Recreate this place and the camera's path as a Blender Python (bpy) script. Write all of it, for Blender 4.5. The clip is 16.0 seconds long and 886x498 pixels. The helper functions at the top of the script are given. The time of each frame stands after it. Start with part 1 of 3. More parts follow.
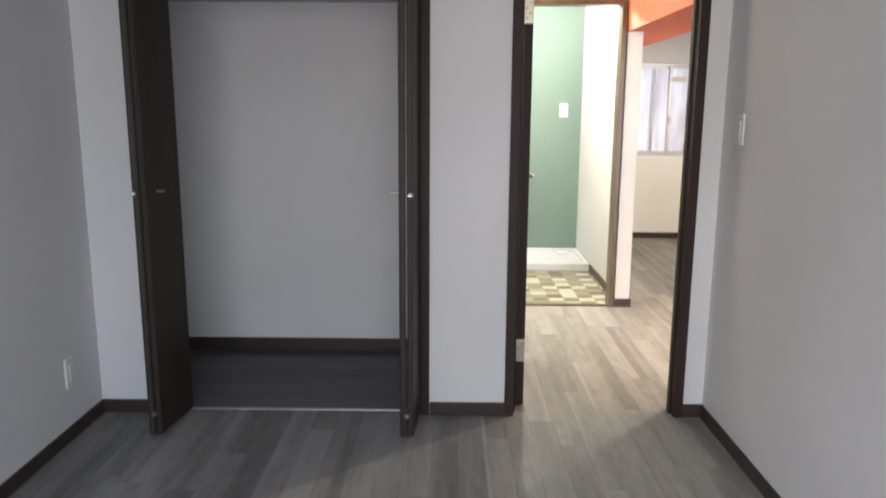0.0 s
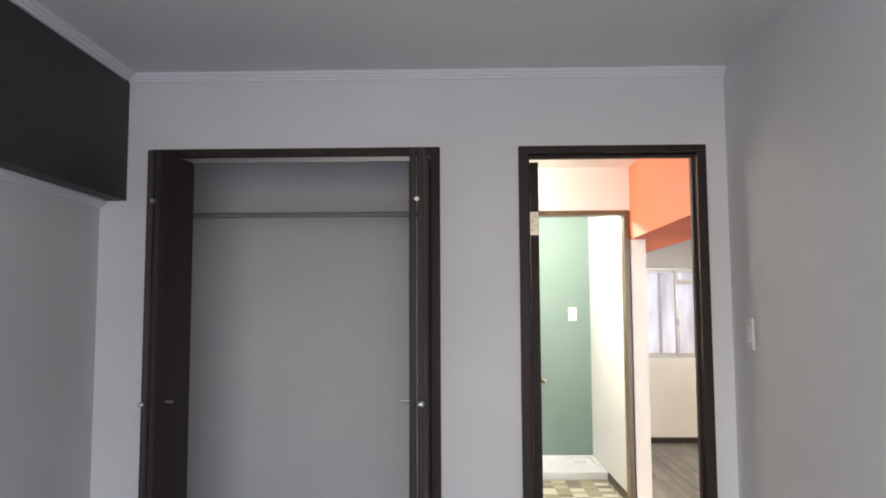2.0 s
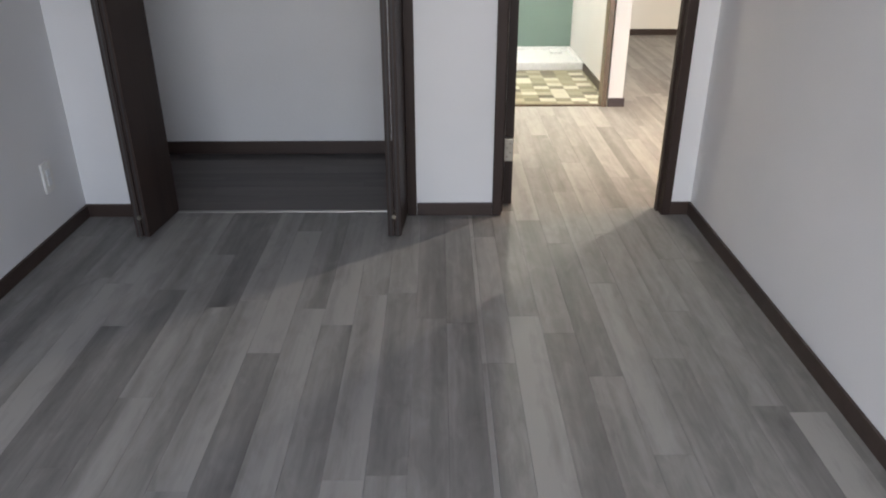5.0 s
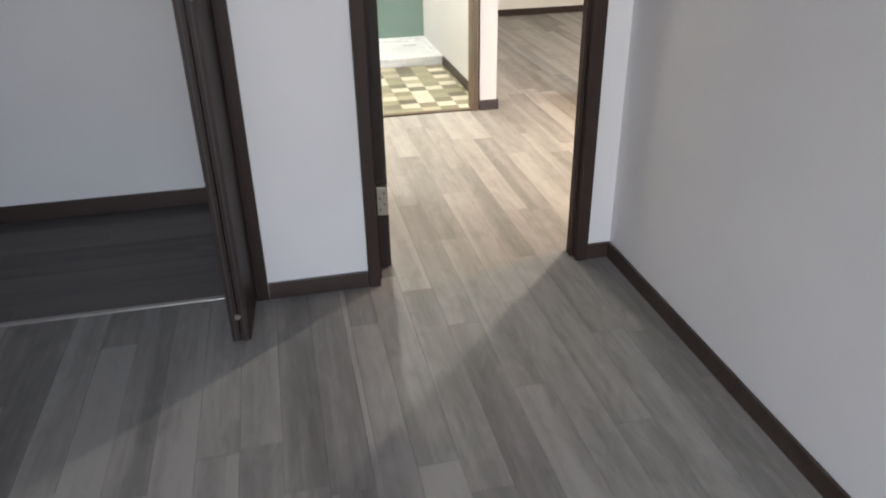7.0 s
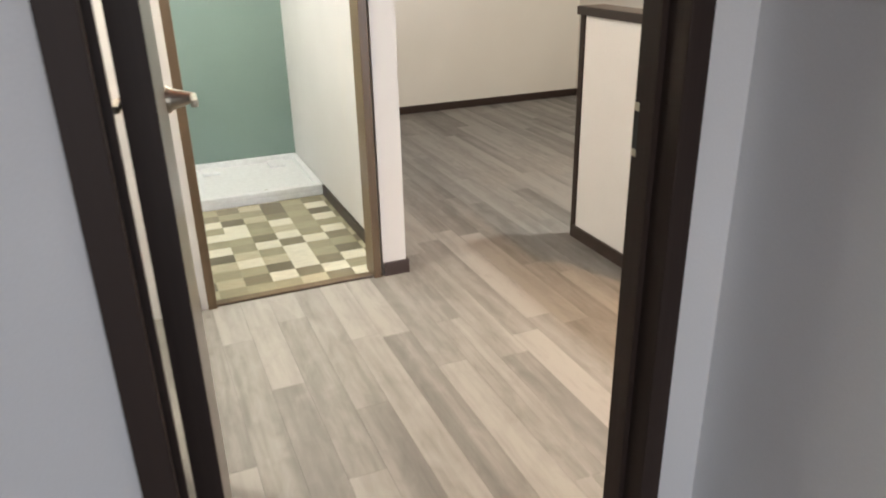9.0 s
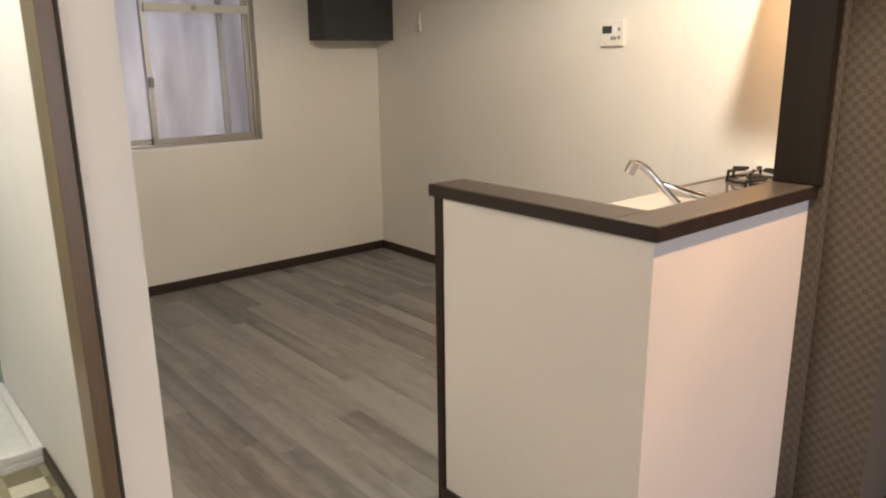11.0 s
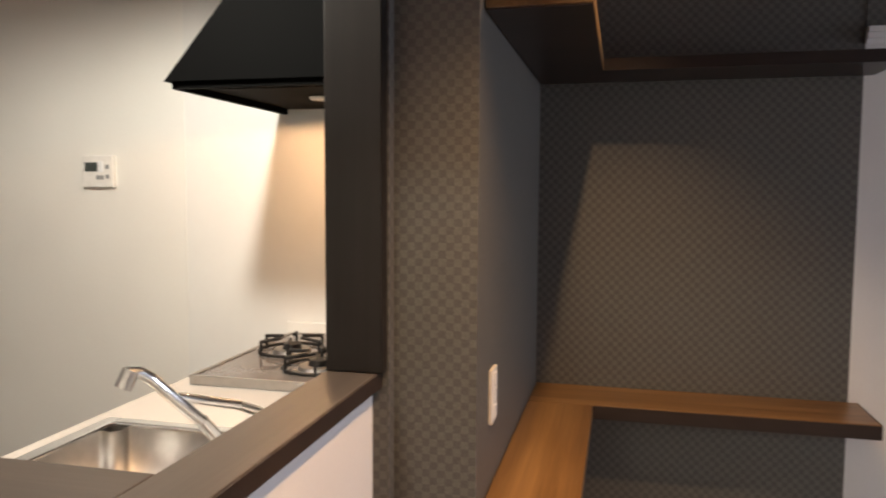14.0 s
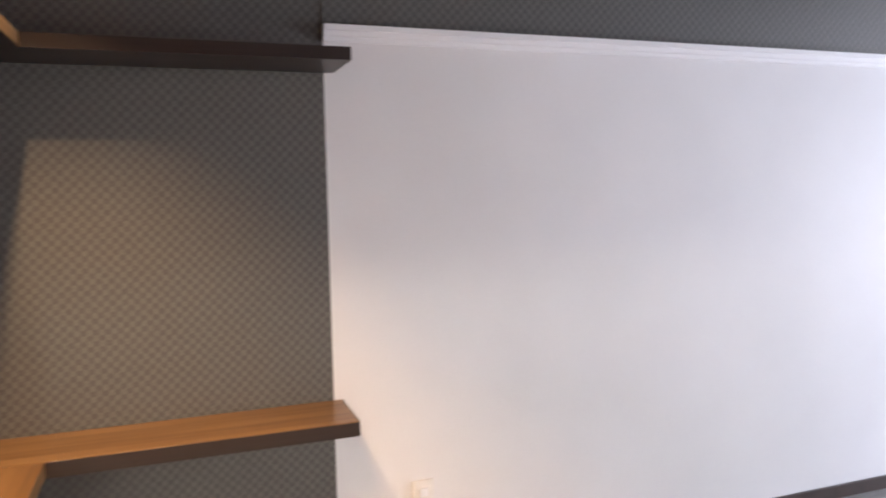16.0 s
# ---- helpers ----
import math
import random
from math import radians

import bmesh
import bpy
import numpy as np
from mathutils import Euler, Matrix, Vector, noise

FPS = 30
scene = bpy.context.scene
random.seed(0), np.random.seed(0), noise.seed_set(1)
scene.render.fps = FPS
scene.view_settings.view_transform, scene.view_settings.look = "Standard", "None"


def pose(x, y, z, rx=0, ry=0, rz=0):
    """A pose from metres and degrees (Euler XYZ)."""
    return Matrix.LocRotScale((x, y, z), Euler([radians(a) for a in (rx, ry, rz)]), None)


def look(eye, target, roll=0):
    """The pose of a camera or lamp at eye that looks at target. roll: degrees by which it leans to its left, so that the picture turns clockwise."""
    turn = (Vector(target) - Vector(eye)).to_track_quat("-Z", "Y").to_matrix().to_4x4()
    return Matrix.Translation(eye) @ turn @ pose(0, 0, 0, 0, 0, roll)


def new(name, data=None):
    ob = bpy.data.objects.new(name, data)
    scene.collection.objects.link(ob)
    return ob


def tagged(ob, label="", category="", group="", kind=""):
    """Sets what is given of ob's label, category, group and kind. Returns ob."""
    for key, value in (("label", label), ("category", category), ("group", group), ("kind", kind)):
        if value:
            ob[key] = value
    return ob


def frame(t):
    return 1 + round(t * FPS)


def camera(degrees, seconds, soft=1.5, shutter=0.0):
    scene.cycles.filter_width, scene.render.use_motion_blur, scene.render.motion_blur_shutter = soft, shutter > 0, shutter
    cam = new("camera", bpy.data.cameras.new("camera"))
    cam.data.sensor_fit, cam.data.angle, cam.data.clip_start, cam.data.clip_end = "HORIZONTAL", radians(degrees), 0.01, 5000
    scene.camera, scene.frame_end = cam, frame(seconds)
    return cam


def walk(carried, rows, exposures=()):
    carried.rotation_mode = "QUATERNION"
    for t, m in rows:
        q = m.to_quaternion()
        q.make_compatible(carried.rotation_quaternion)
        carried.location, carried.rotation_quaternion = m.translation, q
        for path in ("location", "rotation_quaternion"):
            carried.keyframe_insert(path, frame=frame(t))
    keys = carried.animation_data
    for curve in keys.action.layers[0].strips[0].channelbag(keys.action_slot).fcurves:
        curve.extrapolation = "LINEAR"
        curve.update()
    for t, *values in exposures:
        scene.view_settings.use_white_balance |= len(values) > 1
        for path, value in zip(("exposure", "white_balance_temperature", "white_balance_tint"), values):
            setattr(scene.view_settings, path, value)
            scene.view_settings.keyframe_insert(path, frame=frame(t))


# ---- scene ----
cam = camera(62.00, 16.0, soft=1.9, shutter=0.3)
PATH = [
    (0, (-0.042, 0.058, 1.333), (-0.0495, 1.0397, 1.1439), 0.34),
    (0.5, (-0.047, 0.054, 1.341), (-0.0583, 1.0502, 1.2538), -0.29),
    (1, (-0.045, 0.051, 1.345), (-0.0597, 1.0514, 1.3397), -0.68),
    (1.5, (-0.045, 0.060, 1.352), (-0.0678, 1.0578, 1.4085), -0.09),
    (2, (-0.043, 0.051, 1.353), (-0.0650, 1.0470, 1.4352), -0.27),
    (2.5, (-0.042, 0.042, 1.345), (-0.0604, 1.0405, 1.4060), -0.40),
    (3, (-0.039, 0.050, 1.339), (-0.0528, 1.0479, 1.2809), -0.44),
    (3.5, (-0.033, 0.059, 1.315), (-0.0364, 1.0461, 1.1539), -0.41),
    (4, (-0.033, 0.057, 1.301), (-0.0419, 1.0150, 1.0134), -0.43),
    (6.5, (-0.000, 0.634, 1.245), (0.1149, 1.5063, 0.7706), -0.05),
    (7, (-0.003, 0.957, 1.267), (0.1849, 1.8223, 0.8022), -1.03),
    (7.5, (0.073, 1.325, 1.249), (0.2985, 2.1844, 0.7909), -0.46),
    (8, (0.133, 1.645, 1.248), (0.3604, 2.5101, 0.8004), 0.72),
    (8.5, (0.179, 1.984, 1.265), (0.4713, 2.8469, 0.8526), -1.24),
    (9, (0.281, 2.326, 1.273), (0.6307, 3.1769, 0.8814), -1.28),
    (9.5, (0.370, 2.635, 1.278), (0.7542, 3.4817, 0.9091), -1.32),
    (10, (0.443, 2.894, 1.271), (0.9248, 3.7088, 0.9483), -2.07),
    (10.2, (0.505, 3.017, 1.287), (1.0277, 3.8093, 0.9736), -2.02),
    (12.3, (1.020, 3.727, 1.359), (1.7318, 4.4168, 1.2298), -0.04),
    (12.5, (1.074, 3.735, 1.361), (1.8060, 4.4060, 1.2454), -0.24),
    (13, (1.170, 3.747, 1.376), (1.9878, 4.3144, 1.2796), 0.36),
    (13.5, (1.251, 3.789, 1.371), (2.1627, 4.1936, 1.3003), 0.09),
    (14, (1.293, 3.790, 1.371), (2.2628, 4.0225, 1.2925), 0.31),
    (14.5, (1.331, 3.740, 1.377), (2.3202, 3.8524, 1.2779), 0.23),
    (15, (1.393, 3.646, 1.378), (2.3881, 3.6475, 1.2837), 0.17),
    (15.5, (1.487, 3.598, 1.373), (2.4710, 3.4478, 1.2758), 0.21),
    (16, (1.557, 3.510, 1.397), (2.4935, 3.1724, 1.3052), -1.02),
]
EXPOSURE = [(0, 1.27, 6550, 10), (3, 1.22, 6550, 10), (4.2, 1.36, 6500, 10), (7.5, 1.36, 6350, 10), (8.5, 0.97, 6350, 10), (9.3, 0.84, 6500, 10), (10.2, 0.52, 7000, 12),
            (12.3, 0.27, 6600, 11), (13.4, 0.1, 6450, 11), (14, 0.28, 6400, 11), (14.5, 0.86, 6300, 12), (15.2, 1.33, 6250, 12), (16, 1.5, 6200, 12)]
walk(cam, [(t, look(eye, target, roll)) for t, eye, target, roll in PATH], EXPOSURE)

# ---------- world and lights ----------
world = bpy.data.worlds.new("sky")
scene.world = world
world.use_nodes = True
wn = world.node_tree
sky = wn.nodes.new("ShaderNodeTexSky")
sky.sky_type, sky.sun_disc, sky.sun_elevation, sky.sun_rotation = "NISHITA", False, radians(35), radians(200)
wn.links.new(sky.outputs[0], wn.nodes["Background"].inputs[0])
wn.nodes["Background"].inputs[1].default_value = 0.12


def bulb(name, at, watts, colour, radius=0.05):
    lamp = bpy.data.lights.new(name, "POINT")
    lamp.energy, lamp.color, lamp.shadow_soft_size = watts, colour, radius
    ob = new(name, lamp)
    ob.location = at
    return ob


def opening_light(name, eye, target, size_x, size_y, watts, colour):
    lamp = bpy.data.lights.new(name, "AREA")
    lamp.shape, lamp.size, lamp.size_y, lamp.energy, lamp.color = "RECTANGLE", size_x, size_y, watts, colour
    ob = new(name, lamp)
    ob.matrix_world = look(eye, target)
    return ob


def downlight(name, at, target, watts, colour, degrees, blend, radius):
    lamp = bpy.data.lights.new(name, "SPOT")
    lamp.energy, lamp.color, lamp.shadow_soft_size, lamp.spot_size, lamp.spot_blend = watts, colour, radius, radians(degrees), blend
    new(name, lamp).matrix_world = look(at, target)


downlight("kitchen_downlight", (2.53, 4.86, 2.15), (2.55, 4.90, 0), 84, (1.0, 0.935, 0.80), 176, 0.36, 0.05)
downlight("niche_downlight", (3.02, 3.77, 2.2), (3.35, 3.95, 0), 58, (1.0, 0.62, 0.32), 98, 0.8, 0.02)
downlight("living_downlight", (2.31, 3.6, 2.2), (2.32, 3.66, 0), 100, (1.0, 0.58, 0.27), 108, 0.9, 0.03)
downlight("hood_lamp", (3.36, 4.68, 1.63), (3.36, 4.68, 0), 13, (1.0, 0.58, 0.28), 176, 0.1, 0.03)
bulb("washroom_bulb", (0.55, 5.75, 2.2), 32, (1.0, 0.96, 0.84), 0.06)
bulb("hall_bulb", (-0.45, 4.55, 2.2), 38, (1.0, 0.93, 0.76), 0.06)
opening_light("bedroom_daylight", (-0.3, -1.24, 1.05), (0.3, 3, 0.2), 2.0, 1.6, 19, (0.78, 0.84, 1.0))
opening_light("living_daylight", (2.5, -2.93, 1.2), (2.9, 3, 1.1), 1.8, 1.9, 92, (0.80, 0.84, 1.0))

# ---------- materials ----------


def material(name):
    m = bpy.data.materials.new(name)
    m.use_nodes = True
    return m, m.node_tree, m.node_tree.nodes["Principled BSDF"]


def node(tree, kind, **values):
    n = tree.nodes.new(kind)
    for key, value in values.items():
        n.inputs[key.replace("_", " ")].default_value = value
    return n


def ramp(tree, source, stops):
    r = tree.nodes.new("ShaderNodeValToRGB")
    while len(r.color_ramp.elements) < len(stops):
        r.color_ramp.elements.new(0.5)
    for e, (p, c) in zip(r.color_ramp.elements, stops):
        e.position, e.color = p, (*c, 1)
    tree.links.new(source, r.inputs[0])
    return r


def position(tree, scale):
    g = tree.nodes.new("ShaderNodeNewGeometry")
    v = tree.nodes.new("ShaderNodeVectorMath")
    v.operation = "MULTIPLY"
    v.inputs[1].default_value = scale
    tree.links.new(g.outputs["Position"], v.inputs[0])
    return v.outputs[0]


def bump(tree, bsdf, height, strength, distance):
    b = node(tree, "ShaderNodeBump", Strength=strength, Distance=distance)
    tree.links.new(height, b.inputs["Height"])
    tree.links.new(b.outputs[0], bsdf.inputs["Normal"])


def painted(name, dark, light, rough=0.6, grain=350.0, relief=0.25, coarse=1.3):
    """Paper or paint: two scales of tone and a fine relief."""
    m, t, b = material(name)
    big = node(t, "ShaderNodeTexNoise", Scale=coarse, Detail=3.0)
    t.links.new(position(t, (1, 1, 1)), big.inputs["Vector"])
    fine = node(t, "ShaderNodeTexNoise", Scale=grain, Detail=2.0)
    t.links.new(position(t, (1, 1, 0.7)), fine.inputs["Vector"])
    mix = t.nodes.new("ShaderNodeMath")
    mix.operation = "MULTIPLY_ADD"
    mix.inputs[1].default_value = 0.35
    t.links.new(fine.outputs[0], mix.inputs[0])
    t.links.new(big.outputs[0], mix.inputs[2])
    r = ramp(t, mix.outputs[0], [(0.4, dark), (0.95, light)])
    t.links.new(r.outputs[0], b.inputs["Base Color"])
    b.inputs["Roughness"].default_value = rough
    bump(t, b, fine.outputs[0], relief, 0.002)
    return m


def wood(name, stops, along, rough=0.4, vary="", fine=60.0, gloss=0.4, blotch=0.0):
    """Grained wood; along: the axis of the grain; vary: object or island."""
    m, t, b = material(name)
    scale = [fine, fine, fine]
    scale["xyz".index(along)] = fine * 0.045
    where = position(t, scale)
    rnd = None
    if vary == "object":
        rnd = t.nodes.new("ShaderNodeObjectInfo").outputs["Random"]
    elif vary == "island":
        rnd = t.nodes.new("ShaderNodeNewGeometry").outputs["Random Per Island"]
    if rnd:
        shift = t.nodes.new("ShaderNodeVectorMath")
        shift.operation = "MULTIPLY_ADD"
        shift.inputs[1].default_value = (37, 91, 53)
        t.links.new(rnd, shift.inputs[0])
        t.links.new(where, shift.inputs[2])
        where = shift.outputs[0]
    n = node(t, "ShaderNodeTexNoise", Scale=1.0, Detail=5.0, Roughness=0.65, Distortion=0.3)
    t.links.new(where, n.inputs["Vector"])
    wide = node(t, "ShaderNodeTexNoise", Scale=0.16, Detail=3.0)
    t.links.new(where, wide.inputs["Vector"])
    add = t.nodes.new("ShaderNodeMath")
    add.operation = "MULTIPLY_ADD"
    add.inputs[1].default_value = 0.55
    t.links.new(n.outputs[0], add.inputs[0])
    t.links.new(wide.outputs[0], add.inputs[2])
    value = add.outputs[0]
    if rnd:
        add2 = t.nodes.new("ShaderNodeMath")
        add2.operation = "MULTIPLY_ADD"
        add2.inputs[1].default_value = 0.36
        t.links.new(rnd, add2.inputs[0])
        t.links.new(value, add2.inputs[2])
        value = add2.outputs[0]
        sub = t.nodes.new("ShaderNodeMath")
        sub.operation = "SUBTRACT"
        sub.inputs[1].default_value = 0.20
        t.links.new(value, sub.inputs[0])
        value = sub.outputs[0]
    if blotch:
        add.inputs[1].default_value = 0.30
        spread = position(t, (22, 7, 22))
        if rnd:
            away = t.nodes.new("ShaderNodeVectorMath")
            away.operation = "MULTIPLY_ADD"
            away.inputs[1].default_value = (13, 29, 41)
            t.links.new(rnd, away.inputs[0])
            t.links.new(spread, away.inputs[2])
            spread = away.outputs[0]
        cloud = node(t, "ShaderNodeTexNoise", Scale=1.0, Detail=4.0, Roughness=0.6, Distortion=0.8)
        t.links.new(spread, cloud.inputs["Vector"])
        worn = t.nodes.new("ShaderNodeMath")
        worn.operation = "MULTIPLY_ADD"
        worn.inputs[1].default_value = 0.5 * blotch
        t.links.new(cloud.outputs[0], worn.inputs[0])
        t.links.new(value, worn.inputs[2])
        level = t.nodes.new("ShaderNodeMath")
        level.operation = "SUBTRACT"
        level.inputs[1].default_value = 0.125
        t.links.new(worn.outputs[0], level.inputs[0])
        value = level.outputs[0]
    r = ramp(t, value, stops)
    t.links.new(r.outputs[0], b.inputs["Base Color"])
    b.inputs["Roughness"].default_value = rough
    b.inputs["Specular IOR Level"].default_value = gloss
    bump(t, b, n.outputs[0], 0.25, 0.001)
    return m


def plain(name, colour, rough=0.4, metal=0.0):
    m, t, b = material(name)
    n = node(t, "ShaderNodeTexNoise", Scale=45.0, Detail=3.0)
    t.links.new(position(t, (1, 1, 1)), n.inputs["Vector"])
    r = ramp(t, n.outputs[0], [(0.3, tuple(c * 0.9 for c in colour)), (0.7, colour)])
    t.links.new(r.outputs[0], b.inputs["Base Color"])
    b.inputs["Roughness"].default_value, b.inputs["Metallic"].default_value = rough, metal
    return m


def checked(name, a, c, size):
    """Dark wall paper with a fine woven check."""
    m, t, b = material(name)
    off = t.nodes.new("ShaderNodeVectorMath")
    off.operation = "ADD"
    off.inputs[1].default_value = (0.0043, 0.0057, 0.0031)
    t.links.new(position(t, (1, 1, 1)), off.inputs[0])
    wob = node(t, "ShaderNodeTexNoise", Scale=260.0, Detail=1.0)
    t.links.new(off.outputs[0], wob.inputs["Vector"])
    wmix = t.nodes.new("ShaderNodeVectorMath")
    wmix.operation = "MULTIPLY_ADD"
    wmix.inputs[1].default_value = (0.004, 0.004, 0.004)
    t.links.new(wob.outputs["Color"], wmix.inputs[0])
    t.links.new(off.outputs[0], wmix.inputs[2])
    ch = node(t, "ShaderNodeTexChecker", Scale=1.0 / size)
    ch.inputs["Color1"].default_value, ch.inputs["Color2"].default_value = (*a, 1), (*c, 1)
    t.links.new(wmix.outputs[0], ch.inputs["Vector"])
    n = node(t, "ShaderNodeTexNoise", Scale=240.0, Detail=3.0)
    t.links.new(off.outputs[0], n.inputs["Vector"])
    mul = t.nodes.new("ShaderNodeMixRGB")
    mul.blend_type = "MULTIPLY"
    mul.inputs[0].default_value = 0.6
    r = ramp(t, n.outputs[0], [(0.3, (0.6, 0.6, 0.6)), (0.7, (1.15, 1.15, 1.15))])
    t.links.new(ch.outputs["Color"], mul.inputs[1])
    t.links.new(r.outputs[0], mul.inputs[2])
    t.links.new(mul.outputs[0], b.inputs["Base Color"])
    b.inputs["Roughness"].default_value = 0.5
    bump(t, b, ch.outputs["Fac"], 0.2, 0.001)
    return m


WHITE = painted("white_wallpaper", (0.68, 0.67, 0.665), (0.78, 0.77, 0.765), 0.65, 300)
CREAM = painted("cream_wallpaper", (0.71, 0.69, 0.64), (0.80, 0.78, 0.73), 0.6, 300)
CEIL = painted("ceiling_paper", (0.68, 0.67, 0.66), (0.78, 0.77, 0.76), 0.75, 180)
CEIL_DARK = painted("dark_ceiling_paper", (0.045, 0.042, 0.04), (0.065, 0.06, 0.058), 0.7, 180)
TRIM_WHITE = painted("white_trim", (0.75, 0.75, 0.75), (0.83, 0.83, 0.83), 0.4, 120, 0.05)
GREEN = painted("green_wallpaper", (0.165, 0.232, 0.208), (0.195, 0.268, 0.24), 0.6, 260)
ORANGE = painted("orange_wallpaper", (0.62, 0.13, 0.06), (0.72, 0.17, 0.085), 0.6, 260)
CHARCOAL = painted("charcoal_wallpaper", (0.03, 0.028, 0.03), (0.045, 0.042, 0.043), 0.6, 260)
SLATE = painted("slate_board", (0.035, 0.038, 0.04), (0.048, 0.05, 0.052), 0.55, 90)
CHECK = checked("check_wallpaper", (0.086, 0.084, 0.078), (0.126, 0.122, 0.112), 0.0165)
PANEL = painted("glossy_kitchen_panel", (0.74, 0.73, 0.70), (0.78, 0.77, 0.74), 0.22, 30, 0.02)
GREY_OAK = [(0.3, (0.105, 0.099, 0.094)), (0.62, (0.188, 0.18, 0.170)), (0.95, (0.30, 0.288, 0.272))]
PLANK = wood("grey_oak_plank", GREY_OAK, "y", 0.52, "object", 75, 0.4, 1.0)
PLANKS = wood("grey_oak_planks", GREY_OAK, "y", 0.52, "island", 75, 0.4, 1.0)
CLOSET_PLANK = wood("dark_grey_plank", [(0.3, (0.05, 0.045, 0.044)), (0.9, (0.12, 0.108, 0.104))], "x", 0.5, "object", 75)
DARK_Z = wood("dark_brown_wood", [(0.3, (0.018, 0.012, 0.010)), (0.9, (0.042, 0.028, 0.023))], "z", 0.5, "", 90, 0.2)
DARK_X = wood("dark_brown_trim", [(0.3, (0.022, 0.014, 0.012)), (0.9, (0.055, 0.037, 0.030))], "x", 0.4, "", 90)
LEDGE = wood("brown_ledge_wood", [(0.3, (0.028, 0.021, 0.017)), (0.95, (0.066, 0.052, 0.042))], "y", 0.4, "", 60, 0.25)
LEDGE_X = wood("brown_ledge_wood_across", [(0.3, (0.028, 0.021, 0.017)), (0.95, (0.066, 0.052, 0.042))], "x", 0.4, "", 60, 0.25)
TAN_Z = wood("tan_door_frame", [(0.3, (0.07, 0.045, 0.025)), (0.9, (0.14, 0.095, 0.055))], "z", 0.35, "", 80)
SHELF_X = wood("oak_shelf", [(0.3, (0.035, 0.016, 0.006)), (0.62, (0.12, 0.062, 0.022)), (0.95, (0.26, 0.15, 0.06))], "x", 0.32, "", 50)
SHELF_Y = wood("oak_shelf_across", [(0.3, (0.035, 0.016, 0.006)), (0.62, (0.12, 0.062, 0.022)), (0.95, (0.26, 0.15, 0.06))], "y", 0.32, "", 50)
WALNUT = wood("walnut_cupboard", [(0.25, (0.065, 0.024, 0.012)), (0.6, (0.16, 0.07, 0.035)), (0.95, (0.26, 0.13, 0.07))], "x", 0.35, "object", 40)
# Dark brown door leaf; base colour lightened to taupe to hold its reflected sheen.
DOOR_WOOD = wood("door_with_taupe_sheen", [(0.3, (0.075, 0.06, 0.05)), (0.9, (0.15, 0.125, 0.105))], "z", 0.3, "", 70, 0.5)
POST = wood("charcoal_post", [(0.3, (0.008, 0.007, 0.006)), (0.9, (0.018, 0.0155, 0.0135))], "z", 0.5, "", 60, 0.15)
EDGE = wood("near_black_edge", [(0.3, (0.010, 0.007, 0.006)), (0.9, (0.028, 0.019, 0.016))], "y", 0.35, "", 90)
PAN_WHITE = plain("white_plastic", (0.8, 0.81, 0.82), 0.28)
PLASTIC = plain("ivory_plastic", (0.78, 0.76, 0.72), 0.35)
SCREEN = plain("grey_display", (0.05, 0.06, 0.055), 0.2)
KEY = plain("grey_key", (0.25, 0.25, 0.25), 0.4)
CHROME = plain("chrome", (0.9, 0.9, 0.9), 0.17, 1.0)
STEEL = plain("brushed_steel", (0.50, 0.48, 0.455), 0.42, 1.0)
WORKTOP = painted("beige_worktop", (0.50, 0.455, 0.41), (0.57, 0.52, 0.47), 0.25, 200, 0.03)
ALU = plain("aluminium", (0.42, 0.41, 0.39), 0.38, 1.0)
NICKEL = plain("satin_nickel", (0.45, 0.41, 0.34), 0.32, 1.0)
BLACK = plain("black_enamel", (0.0015, 0.0015, 0.0015), 0.75)
BLACK.node_tree.nodes["Principled BSDF"].inputs["Specular IOR Level"].default_value = 0.03
IRON = plain("black_iron", (0.012, 0.011, 0.01), 0.5)
GLASS_TOP = plain("grey_glass_top", (0.16, 0.14, 0.13), 0.06)
CREAM_BAR = plain("cream_window_bar", (0.72, 0.69, 0.6), 0.4)
GROUT = plain("vinyl_joint", (0.22, 0.19, 0.13), 0.7)
SCREW = plain("dark_hole", (0.03, 0.03, 0.03), 0.6)


def tile_material(name, stops):
    m, t, b = material(name)
    rnd = t.nodes.new("ShaderNodeObjectInfo").outputs["Random"]
    r = ramp(t, rnd, stops)
    r.color_ramp.interpolation = "CONSTANT"
    n = node(t, "ShaderNodeTexNoise", Scale=1.0, Detail=4.0)
    t.links.new(position(t, (15, 130, 15)), n.inputs["Vector"])
    k = ramp(t, n.outputs[0], [(0.3, (0.82, 0.82, 0.82)), (0.7, (1.1, 1.1, 1.1))])
    mul = t.nodes.new("ShaderNodeMixRGB")
    mul.blend_type = "MULTIPLY"
    mul.inputs[0].default_value = 1.0
    t.links.new(r.outputs[0], mul.inputs[1])
    t.links.new(k.outputs[0], mul.inputs[2])
    t.links.new(mul.outputs[0], b.inputs["Base Color"])
    b.inputs["Roughness"].default_value = 0.4
    return m


VINYL_DARK = tile_material("vinyl_olive", [(0.0, (0.15, 0.13, 0.085)), (0.25, (0.21, 0.185, 0.12)), (0.6, (0.30, 0.27, 0.175))])
VINYL_LIGHT = tile_material("vinyl_sand", [(0.0, (0.34, 0.31, 0.205)), (0.4, (0.45, 0.41, 0.29)), (0.7, (0.66, 0.63, 0.52))])


